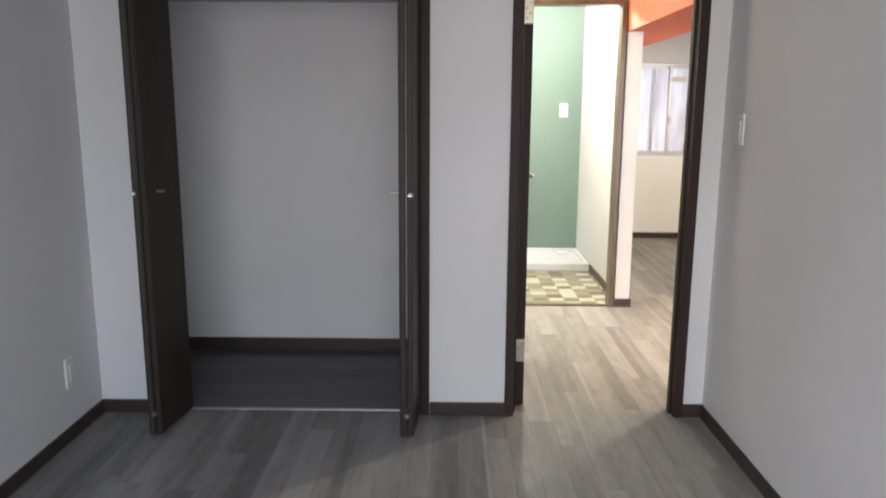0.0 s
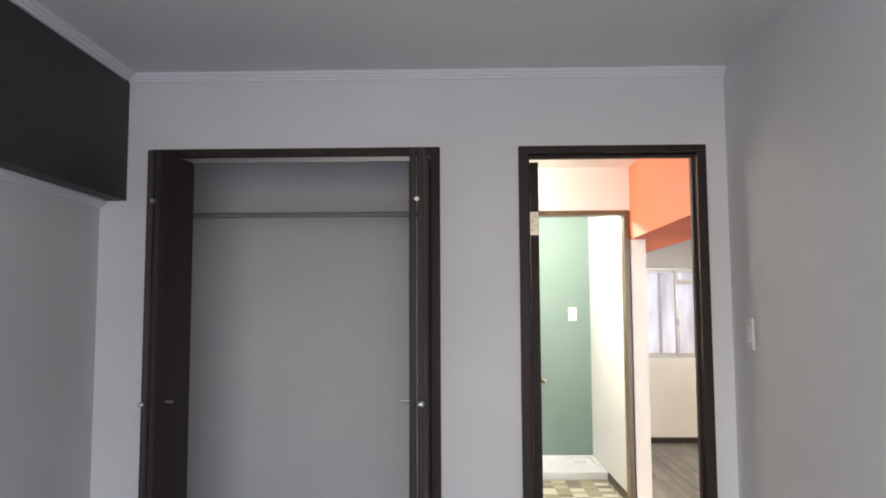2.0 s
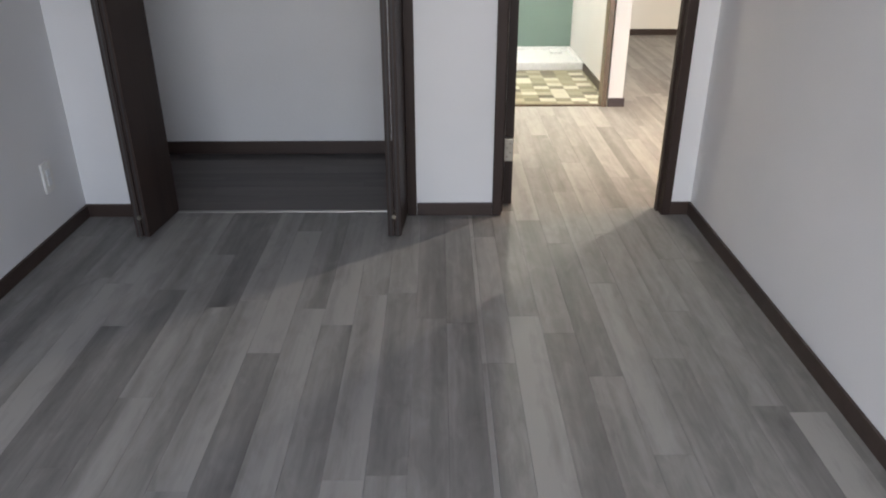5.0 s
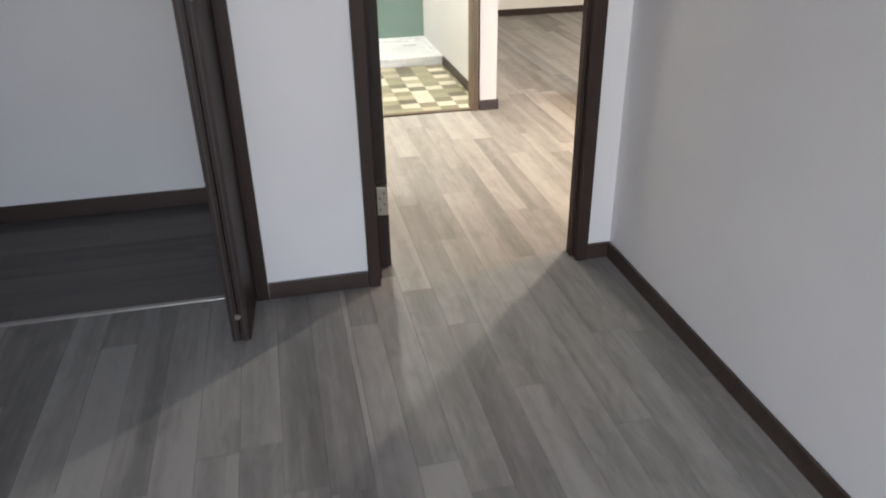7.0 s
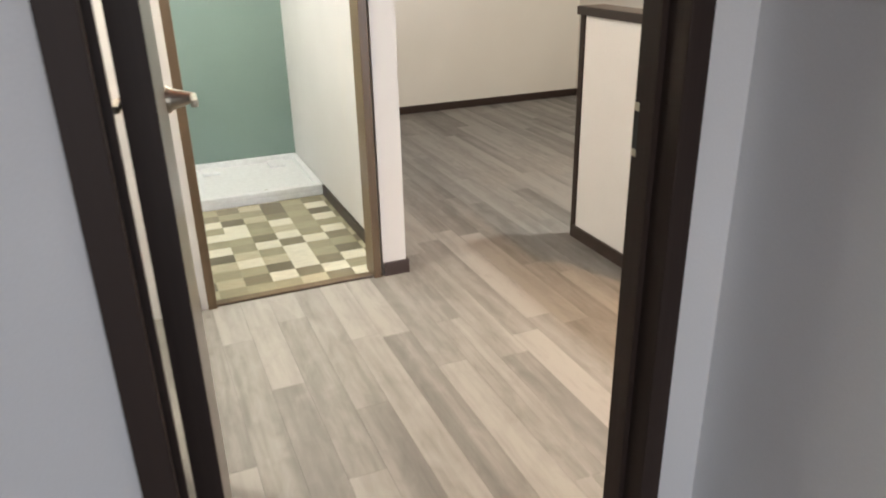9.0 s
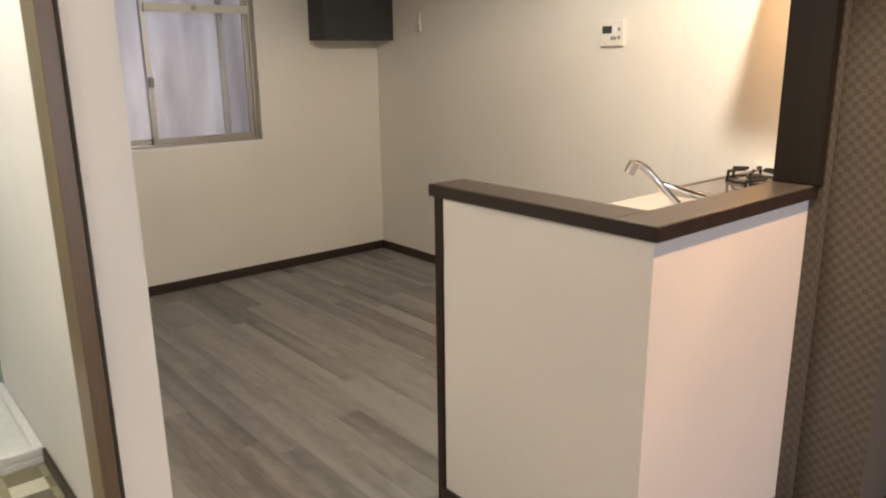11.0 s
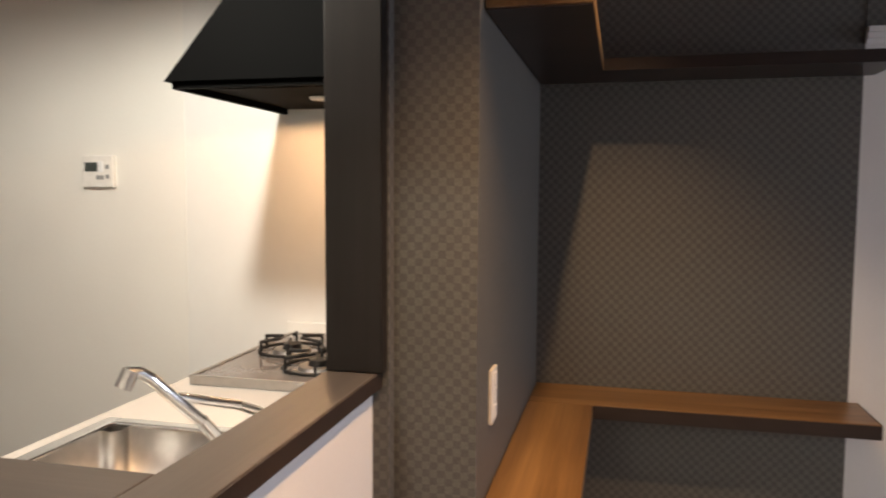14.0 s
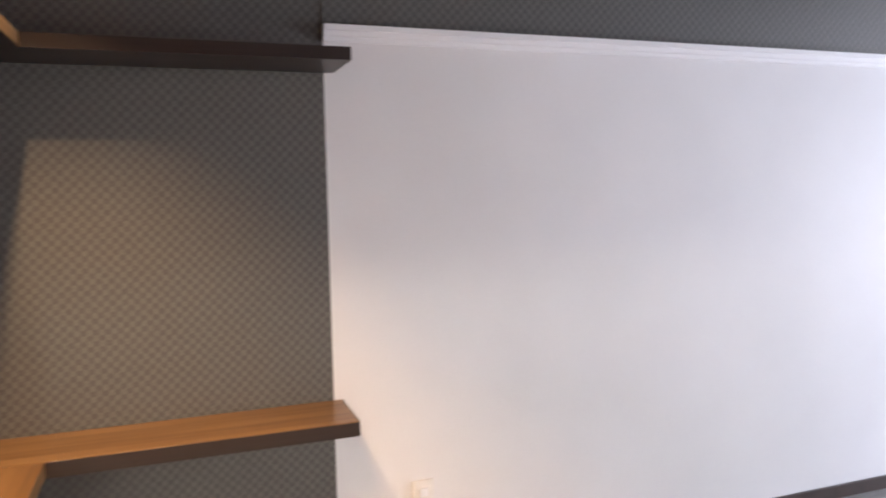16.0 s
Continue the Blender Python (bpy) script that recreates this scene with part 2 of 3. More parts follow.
def frosted():
    m, t, b = material("frosted_glass")
    b.inputs["Transmission Weight"].default_value = 1.0
    b.inputs["Roughness"].default_value = 0.22
    b.inputs["IOR"].default_value = 1.3
    b.inputs["Base Color"].default_value = (0.9, 0.92, 0.94, 1)
    n = node(t, "ShaderNodeTexVoronoi", Scale=75.0)
    t.links.new(position(t, (1, 1, 1)), n.inputs["Vector"])
    bump(t, b, n.outputs[0], 0.25, 0.004)
    return m


FROST = frosted()


def corrugated():
    """The ribbed wall that stands outside the kitchen window, its daylight put in as emission."""
    m, t, b = material("outside_ribbed_wall_glow")
    n = node(t, "ShaderNodeTexNoise", Scale=1.0, Detail=4.0, Distortion=0.6)
    t.links.new(position(t, (9, 1, 0.8)), n.inputs["Vector"])
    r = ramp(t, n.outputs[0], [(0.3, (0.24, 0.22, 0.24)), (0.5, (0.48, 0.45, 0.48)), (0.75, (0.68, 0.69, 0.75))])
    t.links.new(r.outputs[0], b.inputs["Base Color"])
    # The wall's own colours also glow, standing in for daylight falling on it.
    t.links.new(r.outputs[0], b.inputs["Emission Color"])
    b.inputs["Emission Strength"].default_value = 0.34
    return m


RIBBED = corrugated()

# ---------- building helpers ----------


def slab(bm, a, b, bevel=0.0):
    made = bmesh.ops.create_cube(bm, size=1)["verts"]
    for v in made:
        v.co = [(a[i] + b[i]) / 2 + v.co[i] * (b[i] - a[i]) for i in range(3)]
    if bevel:
        edges = list({e for v in made for e in v.link_edges})
        bmesh.ops.bevel(bm, geom=edges, offset=bevel, segments=2, affect="EDGES", profile=0.6)
    return bm


def rod(bm, a, b, r1, r2=None, seg=16):
    a, b = Vector(a), Vector(b)
    m = Matrix.Translation((a + b) / 2) @ (b - a).to_track_quat("Z", "Y").to_matrix().to_4x4()
    bmesh.ops.create_cone(bm, cap_ends=True, segments=seg, radius1=r1, radius2=r1 if r2 is None else r2, depth=(b - a).length, matrix=m)
    return bm


def boxes(*pairs, bevel=0.0):
    bm = bmesh.new()
    for a, b in pairs:
        slab(bm, a, b, bevel)
    return bm


def mesh(name, bm, mat, smooth=False):
    me = bpy.data.meshes.new(name)
    bm.to_mesh(me)
    bm.free()
    me.materials.append(mat)
    if smooth:
        for p in me.polygons:
            p.use_smooth = True
    return me


def part(name, bm, mat, parent=None, label="", smooth=False):
    ob = new(name, mesh(name, bm, mat, smooth))
    if parent:
        ob.parent = parent
        ob.matrix_parent_inverse = parent.matrix_basis.inverted()
    return tagged(ob, label)


def structure(name, bm, mat, label):
    return tagged(part(name, bm, mat), label, "", "", "structure")


def base(name, at, label, category, group="", kind=""):
    ob = new(name)
    ob.location = at
    ob.empty_display_size = 0.1
    return tagged(ob, label, category, group, kind)


# ---------- plan ----------
XL, XR, YF = -1.566, 1.077, 3.12            # bedroom walls
YH = 3.193                                  # hall side of the bedroom wall
XB0, XB1, ZB = 1.092, 1.489, 1.812          # orange beam
YS = 4.94                                   # hall side of the washroom wall
YW, XK, XN = 7.689, 3.732, 3.885            # window wall, kitchen wall, niche wall
ZC, ZH, ZL = 2.365, 2.30, 2.275             # ceilings
DL, DR, DT = 0.235, 0.962, 2.005            # bedroom doorway
CL, CR = -1.32, -0.15                       # closet opening
CB = 3.985                                  # closet back

# ---------- walls ----------
structure("wall_west", boxes(((XL - 0.1, -1.3, 0), (XL, CB + 0.1, 2.5))), WHITE, "plain white papered bedroom wall")
structure("wall_bedroom_east", boxes(((XR, -1.3, 0), (XR + 0.1, YF, 2.5))), WHITE, "plain white papered bedroom wall with a switch")
structure("wall_bedroom_north", boxes(
    ((XL, YF, 0), (CL, YH, 2.5)), ((CR, YF, 0), (DL, YH, 2.5)), ((DR, YF, 0), (XR + 0.1, YH, 2.5)),
    ((CL, YF, DT), (CR, YH, 2.5)), ((DL, YF, DT), (DR, YH, 2.5))), WHITE, "white papered wall with a closet opening and a doorway")
structure("wall_bedroom_south", boxes(((XL, -1.4, 0), (-1.35, -1.3, 2.5)), ((0.85, -1.4, 0), (XR, -1.3, 2.5)), ((-1.35, -1.4, 0), (0.85, -1.3, 0.2)), ((-1.35, -1.4, 2.1), (0.85, -1.3, 2.5))), WHITE, "white papered wall with the bedroom window opening")
structure("wall_closet_back", boxes(((XL, CB, 0), (0.12, CB + 0.1, 2.5))), WHITE, "white papered back wall of the closet")
structure("wall_closet_side", boxes(((0.02, YH, 0), (0.12, CB, 2.5))), WHITE, "white papered side wall of the closet")
structure("wall_washroom_front", boxes(((-1.5, YS, 0), (0.405, YS + 0.09, 2.5)), ((0.405, YS, 2.0), (XB0, YS + 0.09, 2.5))), WHITE, "white papered hall wall round the washroom doorway")
structure("wall_washroom_east", boxes(((1.14, YS, 0), (1.19, YW, ZB)), ((1.0925, YS, 0), (1.14, YS + 0.09, ZB))), CREAM, "cream papered partition beside the washroom")
structure("wall_washroom_lining", boxes(((1.134, YS + 0.092, 0), (1.1395, 6.76, ZH))), WHITE, "white papered washroom side wall")
structure("wall_washroom_back", boxes(((-0.4, 6.76, 0), (1.14, 6.86, 2.5))), GREEN, "sage green papered washroom wall")
structure("wall_washroom_west", boxes(((-0.5, YS + 0.09, 0), (-0.4, 6.86, 2.5))), WHITE, "white papered washroom wall")
structure("wall_hall_west", boxes(((-1.6, CB + 0.1, 0), (-1.5, YS, 2.5))), WHITE, "white papered wall closing the hall")
WX0, WX1, WZ0, WZ1 = 1.5, 2.84, 0.85, 1.775
structure("wall_north", boxes(((1.19, YW, 0), (WX0, YW + 0.14, 2.5)), ((WX1, YW, 0), (XK + 0.3, YW + 0.14, 2.5)), ((WX0, YW, 0), (WX1, YW + 0.14, WZ0)), ((WX0, YW, WZ1), (WX1, YW + 0.14, 2.5))), CREAM, "cream papered wall with a window")
structure("wall_kitchen", boxes(((XK, 5.355, 0), (XK + 0.3, YW, 2.5))), CREAM, "cream papered kitchen wall")
structure("wall_kitchen_panel", boxes(((XK - 0.004, 4.37, 0), (XK + 0.3, 5.353, 2.5))), PANEL, "glossy white kitchen wall panel beside the stove")
structure("trim_panel_joint", boxes(((XK - 0.0055, 5.350, 0.9), (XK - 0.002, 5.356, ZL))), CREAM, "white joint strip beside the kitchen panel")
structure("wall_niche_pillar", boxes(((2.755, 4.068, 0), (XN, 4.37, 2.5)), ((2.72, 4.245, 0), (2.755, 4.3, 2.5))), CHECK, "dark check papered pillar and side wall of the niche")
structure("wall_niche_back", boxes(((XN, 3.057, 0), (XN + 0.15, 4.368, 2.5)), ((XN - 0.004, -3, 1.885), (XN + 0.15, 3.057, 2.5))), CHECK, "dark check papered back wall of the niche")
structure("wall_living_east", boxes(((XN, -3, 0), (XN + 0.1, 3.057, 1.885))), WHITE, "plain white papered living room wall")
structure("wall_living_south", boxes(((1.18, -3.1, 0), (1.6, -3.0, 2.5)), ((3.5, -3.1, 0), (XN + 0.1, -3, 2.5)), ((1.6, -3.1, 2.2), (3.5, -3, 2.5))), WHITE, "white papered wall with the living room window opening")
structure("wall_living_west", boxes(((1.177, -3.0, 0), (1.187, YH, 2.5))), WHITE, "white papered living room wall")
structure("beam_orange", boxes(((XB0, YH, ZB), (XB1, YS + 0.09, 2.5)), ((1.14, YS + 0.09, ZB), (XB1, YW, 2.5))), ORANGE, "orange papered ceiling beam")
structure("beam_charcoal", boxes(((XL, -1.3, 1.82), (-1.453, YF, 2.5))), CHARCOAL, "charcoal papered ceiling beam in the bedroom")
structure("ceiling_bedroom", boxes(((XL, -1.3, ZC), (XR, YF, 2.52))), CEIL, "white papered bedroom ceiling")
structure("ceiling_closet", boxes(((XL, YH, 2.3), (0.02, CB, 2.52))), CEIL, "white papered closet ceiling")
structure("ceiling_hall", boxes(((-1.5, YH, ZH), (XB0, YS, 2.52)), ((-0.4, YS + 0.09, ZH), (1.134, 6.76, 2.52))), CEIL, "white papered hall ceiling")
structure("ceiling_living", boxes(((XB1, -3, ZL), (XN, YW, 2.52)), ((1.187, -3, ZL), (XB1, YH, 2.52))), CEIL_DARK, "dark papered living room ceiling")

# crown mouldings, with a stepped profile


def moulding(name, a, b, drop, out, label):
    """a to b along the wall; out: the way into the room."""
    bm = bmesh.new()
    o = Vector(out)
    for d0, d1, w in ((0, drop * 0.35, 0.034), (drop * 0.35, drop * 0.7, 0.022), (drop * 0.7, drop, 0.012)):
        p = Vector(a) + Vector((0, 0, -d1))
        q = Vector(b) + Vector((0, 0, -d0)) + o * w
        slab(bm, [min(p[i], q[i]) for i in range(3)], [max(p[i], q[i]) for i in range(3)])
    structure(name, bm, TRIM_WHITE, label)


moulding("trim_crown_north", (-1.453, YF, ZC), (XR, YF, ZC), 0.035, (0, -1, 0), "white crown moulding")
moulding("trim_crown_west", (-1.453, -1.3, ZC), (-1.453, YF - 0.04, ZC), 0.035, (1, 0, 0), "white crown moulding along the beam")
moulding("trim_under_beam", (XL, -1.3, 1.82), (XL, YF, 1.82), 0.03, (1, 0, 0), "white trim under the charcoal beam")
moulding("trim_living", (XN, -3, 1.885), (XN, 3.057, 1.885), 0.05, (-1, 0, 0), "white moulding along the top of the white wall")

# baseboards
BH, BT = 0.058, 0.011


def baseboard(a, b):
    structure("baseboard", boxes((a, b), bevel=0.002), DARK_X, "dark brown wooden baseboard")


baseboard((XL, -1.3, 0), (XL + BT, YF - BT, BH))
baseboard((XL, YF - BT, 0), (CL - 0.03, YF, BH))
baseboard((CR + 0.03, YF - BT, 0), (DL - 0.028, YF, BH))
baseboard((DR + 0.028, YF - BT, 0), (XR, YF, BH))
baseboard((XR - BT, -1.3, 0), (XR, YF - BT, BH))
baseboard((XL, CB - BT, 0), (0.02, CB, BH + 0.012))
baseboard((1.19, YW - BT, 0), (XK, YW, BH))
baseboard((XK - BT, 4.97, 0), (XK, YW - BT, BH))
baseboard((1.093, YS - BT, 0), (1.19 + BT, YS, BH))
baseboard((1.19, YS, 0), (1.19 + BT, YW - BT, BH))
baseboard((0.3, YS - BT, 0), (0.375, YS, BH))
baseboard((1.134 - BT, YS + 0.1, 0), (1.134, 6.055, BH))
baseboard((-0.4, 6.76 - BT, 0), (0.485, 6.76, BH))
baseboard((2.012 - BT, 4.281 - BT, 0), (2.012, 4.975, BH))
baseboard((2.012, 4.281 - BT, 0), (2.73, 4.281, BH))
baseboard((2.755 - BT, 4.068 - BT, 0), (2.755, 4.245, BH))
baseboard((2.755, 4.068 - BT, 0), (XN, 4.068, BH))
baseboard((XN - BT, -3, 0), (XN, 4.055, BH))


# ---------- doorways ----------
def casing(name, x0, x1, top, y0, y1, mat, label, width=0.027, proud=0.014):
    """Door lining with a stop and casings on both faces."""
    d = base(name, ((x0 + x1) / 2, (y0 + y1) / 2, 0), label, "door frame", "", "structure")
    a, b = y0 - proud, y1 + proud
    part("jamb", boxes(((x0 - width, a, 0), (x0 + 0.012, b, top)), bevel=0.002), mat, d)
    part("jamb", boxes(((x1 - 0.012, a, 0), (x1 + width, b, top)), bevel=0.002), mat, d)
    part("head", boxes(((x0 - width, a, top), (x1 + width, b, top + 0.032)), bevel=0.002), mat, d)
    return d


df = casing("door_frame_1", DL, DR, DT, YF, YH, DARK_Z, "dark brown wooden frame of the bedroom doorway")
part("stop", boxes(((DL + 0.012, YF + 0.03, 0), (DL + 0.022, YF + 0.062, DT)), ((DR - 0.022, YF + 0.03, 0), (DR - 0.012, YF + 0.062, DT)), ((DL + 0.022, YF + 0.03, DT - 0.012), (DR - 0.022, YF + 0.062, DT))), DARK_Z, df)
sp = part("strike_plate", boxes(((DR - 0.0145, YF + 0.052, 0.965), (DR - 0.0125, YF + 0.084, 1.045)), bevel=0.0008), NICKEL, df, "satin metal strike plate")
part("lip", boxes(((DR - 0.0175, YF + 0.052, 0.985), (DR - 0.0145, YF + 0.0565, 1.025)), bevel=0.0008), NICKEL, sp)
part("latch_hole", boxes(((DR - 0.0155, YF + 0.062, 0.977), (DR - 0.0142, YF + 0.082, 1.033))), SCREW, sp)
casing("door_frame_2", 0.42, 1.062, 1.975, YS, YS + 0.09, TAN_Z, "brown wooden frame of the washroom doorway", 0.02, 0.008)
structure("trim_threshold", boxes(((0.432, YS + 0.01, 0), (1.05, YS + 0.05, 0.008)), bevel=0.003), TAN_Z, "brown wooden washroom threshold")

# bedroom door, opened into the hall
door = base("door_1", (DL + 0.030, YH + 0.026, 0), "dark brown wooden door standing open", "door", "", "structure")
door.rotation_euler = (0, 0, radians(-3.0))
bpy.context.view_layer.update()


def door_part(name, bm, mat, parent, label="", smooth=False):
    ob = new(name, mesh(name, bm, mat, smooth))
    ob.parent = parent
    return tagged(ob, label)


leaf = door_part("leaf", boxes(((0, 0.008, 0.008), (0.036, 0.70, 1.99)), bevel=0.002), DOOR_WOOD, door)
door_part("edge_band", boxes(((-0.0005, 0.0055, 0.008), (0.0365, 0.0075, 1.99))), DARK_Z, door, "dark brown door edge")
for z in (0.27, 1.72):
    hinge = door_part("hinge", boxes(((-0.03, -0.024, z - 0.05), (0.034, 0.0045, z + 0.05)), bevel=0.001), NICKEL, door, "satin metal hinge")
    hb = bmesh.new()
    for k in range(4):
        rod(hb, (0.008 + 0.014 * (k % 2), -0.026, z - 0.03 + 0.02 * k), (0.008 + 0.014 * (k % 2), -0.0235, z - 0.03 + 0.02 * k), 0.003, seg=8)
    door_part("screw", hb, SCREW, hinge)
for side, out in ((0.0365, 1), (-0.0005, -1)):
    hb = bmesh.new()
    rod(hb, (side, 0.64, 0.99), (side + out * 0.008, 0.64, 0.99), 0.026, seg=24)
    rod(hb, (side + out * 0.008, 0.64, 0.99), (side + out * 0.05, 0.64, 0.99), 0.022, 0.010, 24)
    slab(hb, (min(side + out * 0.044, side + out * 0.058), 0.575, 0.982), (max(side + out * 0.044, side + out * 0.058), 0.652, 0.998), 0.005)
    door_part("lever", hb, NICKEL, door, "satin metal lever handle")
door_part("latch", boxes(((0.008, 0.6995, 0.94), (0.028, 0.702, 1.05)), bevel=0.0008), NICKEL, door)

# ---------- closet ----------
cf = casing("closet_frame", CL, CR, 2.005, YF, YH, DARK_Z, "dark brown wooden frame of the closet opening", 0.028, 0.012)
structure("trim_track", boxes(((CL + 0.012, YF + 0.026, 0), (CR - 0.012, YF + 0.046, 0.006)), bevel=0.002), ALU, "aluminium floor track of the closet")
structure("trim_top_track", boxes(((CL + 0.012, YF + 0.02, 1.985), (CR - 0.012, YF + 0.05, 2.005))), ALU, "aluminium top track of the closet")


def folding_door(base_x, front_x, back_x, label):
    """Two narrow leaves folded together into a slim V that stands out into the room."""
    d = base("folding_door", (base_x, YF + 0.03, 0), label, "folding door", "closet folding doors")
    side = 1 if back_x > base_x else -1
    ends = (((base_x, YF + 0.03), (front_x - side * 0.014, 2.87)), ((front_x + side * 0.014, 2.87), (back_x, YF + 0.03)))
    for (ax, ay), (bx, by) in ends:
        length, turn = math.hypot(bx - ax, by - ay), math.atan2(by - ay, bx - ax)
        place = Matrix.Translation((ax, ay, 0)) @ Matrix.Rotation(turn, 4, "Z")
        bm = boxes(((0, -0.0125, 0.012), (length, 0.0125, 1.982)), bevel=0.002)
        bmesh.ops.transform(bm, matrix=place, verts=bm.verts)
        leaf_ob = part("leaf", bm, DARK_Z, d)
        tip = length if by < ay else 0
        bm = boxes(((tip - 0.0012, -0.0025, 0.012), (tip + 0.0012, 0.0025, 1.982)))
        bmesh.ops.transform(bm, matrix=place, verts=bm.verts)
        part("groove", bm, SCREW, leaf_ob)
    for z in (0.1, 1.78):
        part("hinge", rod(bmesh.new(), (front_x, 2.86, z), (front_x, 2.87, z), 0.009), NICKEL, d, "small metal hinge")
    bm = rod(bmesh.new(), (front_x - side * 0.015, 2.87, 1.0), (front_x - side * 0.015, 2.856, 1.0), 0.006)
    bmesh.ops.create_uvsphere(bm, u_segments=16, v_segments=10, radius=0.013, matrix=Matrix.Translation((front_x - side * 0.015, 2.85, 1.0)))
    part("knob", bm, CHROME, d, "small chrome knob", True)
    x = front_x + side * 0.045
    part("catch", rod(bmesh.new(), (x - side * 0.02, 2.95, 1.0), (x + side * 0.02, 2.95, 1.0), 0.006), NICKEL, d)


folding_door(CL + 0.022, -1.232, -1.188, "dark brown wooden folding door folded open in the closet")
folding_door(CR - 0.022, -0.206, -0.242, "dark brown wooden folding door folded open beside the doorway")
rail = base("clothes_rail", (-0.7, 3.55, 1.81), "dark metal clothes rail across the closet", "clothes rail")
part("rod", rod(bmesh.new(), (XL + 0.01, 3.55, 1.81), (0.015, 3.55, 1.81), 0.0135), KEY, rail)
for x in (XL + 0.004, 0.016):
    part("bracket", rod(bmesh.new(), (x - 0.004, 3.55, 1.81), (x + 0.004, 3.55, 1.81), 0.03), KEY, rail)
structure("floor_closet", boxes(((XL, YF + 0.05, -0.1), (0.02, CB, -0.007))), SCREW, "dark floor base in the closet")


# ---------- switches and sockets ----------
def plate(name, at, turn, w, h, label, keys, category):
    """A wall plate; its face looks along -y before the turn."""
    d = base(name, at, label, category)
    d.rotation_euler = (0, 0, radians(turn))
    door_part("cover", boxes(((-w / 2, -0.009, -h / 2), (w / 2, 0, h / 2)), bevel=0.003), PLASTIC, d)
    for k in range(keys):
        z = (k - (keys - 1) / 2) * h * 0.3
        door_part("key", boxes(((-w * 0.2, -0.0125, z - h * 0.12), (w * 0.2, -0.0085, z + h * 0.12)), bevel=0.001), PAN_WHITE, d)
    return d


plate("light_switch", (XR, 2.93, 1.255), -90, 0.07, 0.12, "white light switch on the white bedroom wall", 2, "switch")
plate("light_switch", (0.975, 6.76, 1.31), 0, 0.075, 0.12, "ivory light switch on the green wall", 2, "switch")
plate("wall_socket", (XL, 2.865, 0.275), 90, 0.07, 0.12, "white wall socket low on the bedroom wall", 2, "socket")
plate("wall_socket", (2.93, 4.068, 0.908), 0, 0.07, 0.125, "white wall socket on dark check paper over the desk", 3, "socket")
plate("wall_socket", (XN, 2.76, 0.32), -90, 0.075, 0.12, "white wall socket low on the white wall", 2, "socket")
plate("light_switch", (XK, 7.22, 1.55), -90, 0.03, 0.12, "white slim switch on the kitchen wall", 1, "switch")

# ---------- washroom ----------
structure("floor_washroom", boxes(((-0.4, YS + 0.05, -0.1), (1.14, 6.76, -0.003))), GROUT, "vinyl floor base in the washroom")
pan = base("washer_pan", (0.8, 6.4, 0), "white plastic washing machine pan on vinyl floor", "washer pan")
bm = boxes(((0.49, 6.06, 0), (1.131, 6.755, 0.03)), bevel=0.006)
part("tray", bm, PAN_WHITE, pan)
for a, b in (((0.49, 6.06, 0.028), (1.131, 6.09, 0.062)), ((0.49, 6.725, 0.028), (1.131, 6.755, 0.062)), ((0.49, 6.09, 0.028), (0.52, 6.725, 0.062)), ((1.101, 6.09, 0.028), (1.131, 6.725, 0.062))):
    part("rim", boxes((a, b), bevel=0.006), PAN_WHITE, pan)
for x in (0.56, 0.94):
    part("foot_pad", boxes(((x, 6.58, 0.029), (x + 0.1, 6.69, 0.05)), bevel=0.008), PAN_WHITE, pan)
bm = bmesh.new()
rod(bm, (0.8, 6.2, 0.029), (0.8, 6.2, 0.036), 0.045, seg=24)
part("drain", bm, PAN_WHITE, pan)
bm = bmesh.new()
rod(bm, (0.84, 6.14, 0.029), (0.84, 6.14, 0.045), 0.009)
part("plug", bm, NICKEL, pan)

# ---------- kitchen half wall ----------
hw = base("kitchen_half_wall", (2.06, 4.33, 0), "white L-shaped kitchen half wall with dark brown ledge", "half wall")
part("panel", boxes(((2.012, 4.281, 0), (2.10, 4.962, 0.968))), WHITE, hw)
part("panel", boxes(((2.10, 4.281, 0), (2.72, 4.36, 0.968))), WHITE, hw)
part("end_post", boxes(((2.004, 4.962, 0), (2.106, 4.992, 0.968)), bevel=0.002), DARK_Z, hw, "dark brown end strip")
part("ledge", boxes(((1.994, 4.374, 0.968), (2.12, 5.0, 1.0)), bevel=0.003), LEDGE, hw, "brown wooden ledge")
part("ledge", boxes(((1.994, 4.262, 0.968), (2.72, 4.374, 1.0)), bevel=0.003), LEDGE_X, hw, "brown wooden ledge")
part("edge_strip", boxes(((1.992, 4.26, 0.966), (1.994, 5.001, 0.998))), EDGE, hw)
part("edge_strip", boxes(((1.9935, 4.26, 0.966), (2.72, 4.2625, 0.998))), EDGE, hw)
post = tagged(part("wooden_post", boxes(((2.69, 4.25, 1.001), (2.755, 4.372, ZL)), bevel=0.003), POST), "dark stained wooden post standing on the ledge", "post")

# ---------- kitchen ----------
counter = base("kitchen_counter", (2.9, 4.65, 0), "white kitchen base unit with white worktop", "kitchen counter")
part("carcass", boxes(((2.105, 4.40, 0.08), (XK - 0.006, 4.90, 0.655))), PANEL, counter)
part("plinth", boxes(((2.11, 4.40, 0), (XK - 0.006, 4.85, 0.08))), BLACK, counter)
SX0, SX1, SY0, SY1 = 2.17, 2.70, 4.46, 4.895
part("worktop", boxes(((2.103, 4.375, 0.82), (SX0, 4.95, 0.85)), ((SX1, 4.375, 0.82), (XK - 0.006, 4.95, 0.85)), ((SX0, 4.375, 0.82), (SX1, SY0, 0.85)), ((SX0, SY1, 0.82), (SX1, 4.95, 0.85))), WORKTOP, counter)
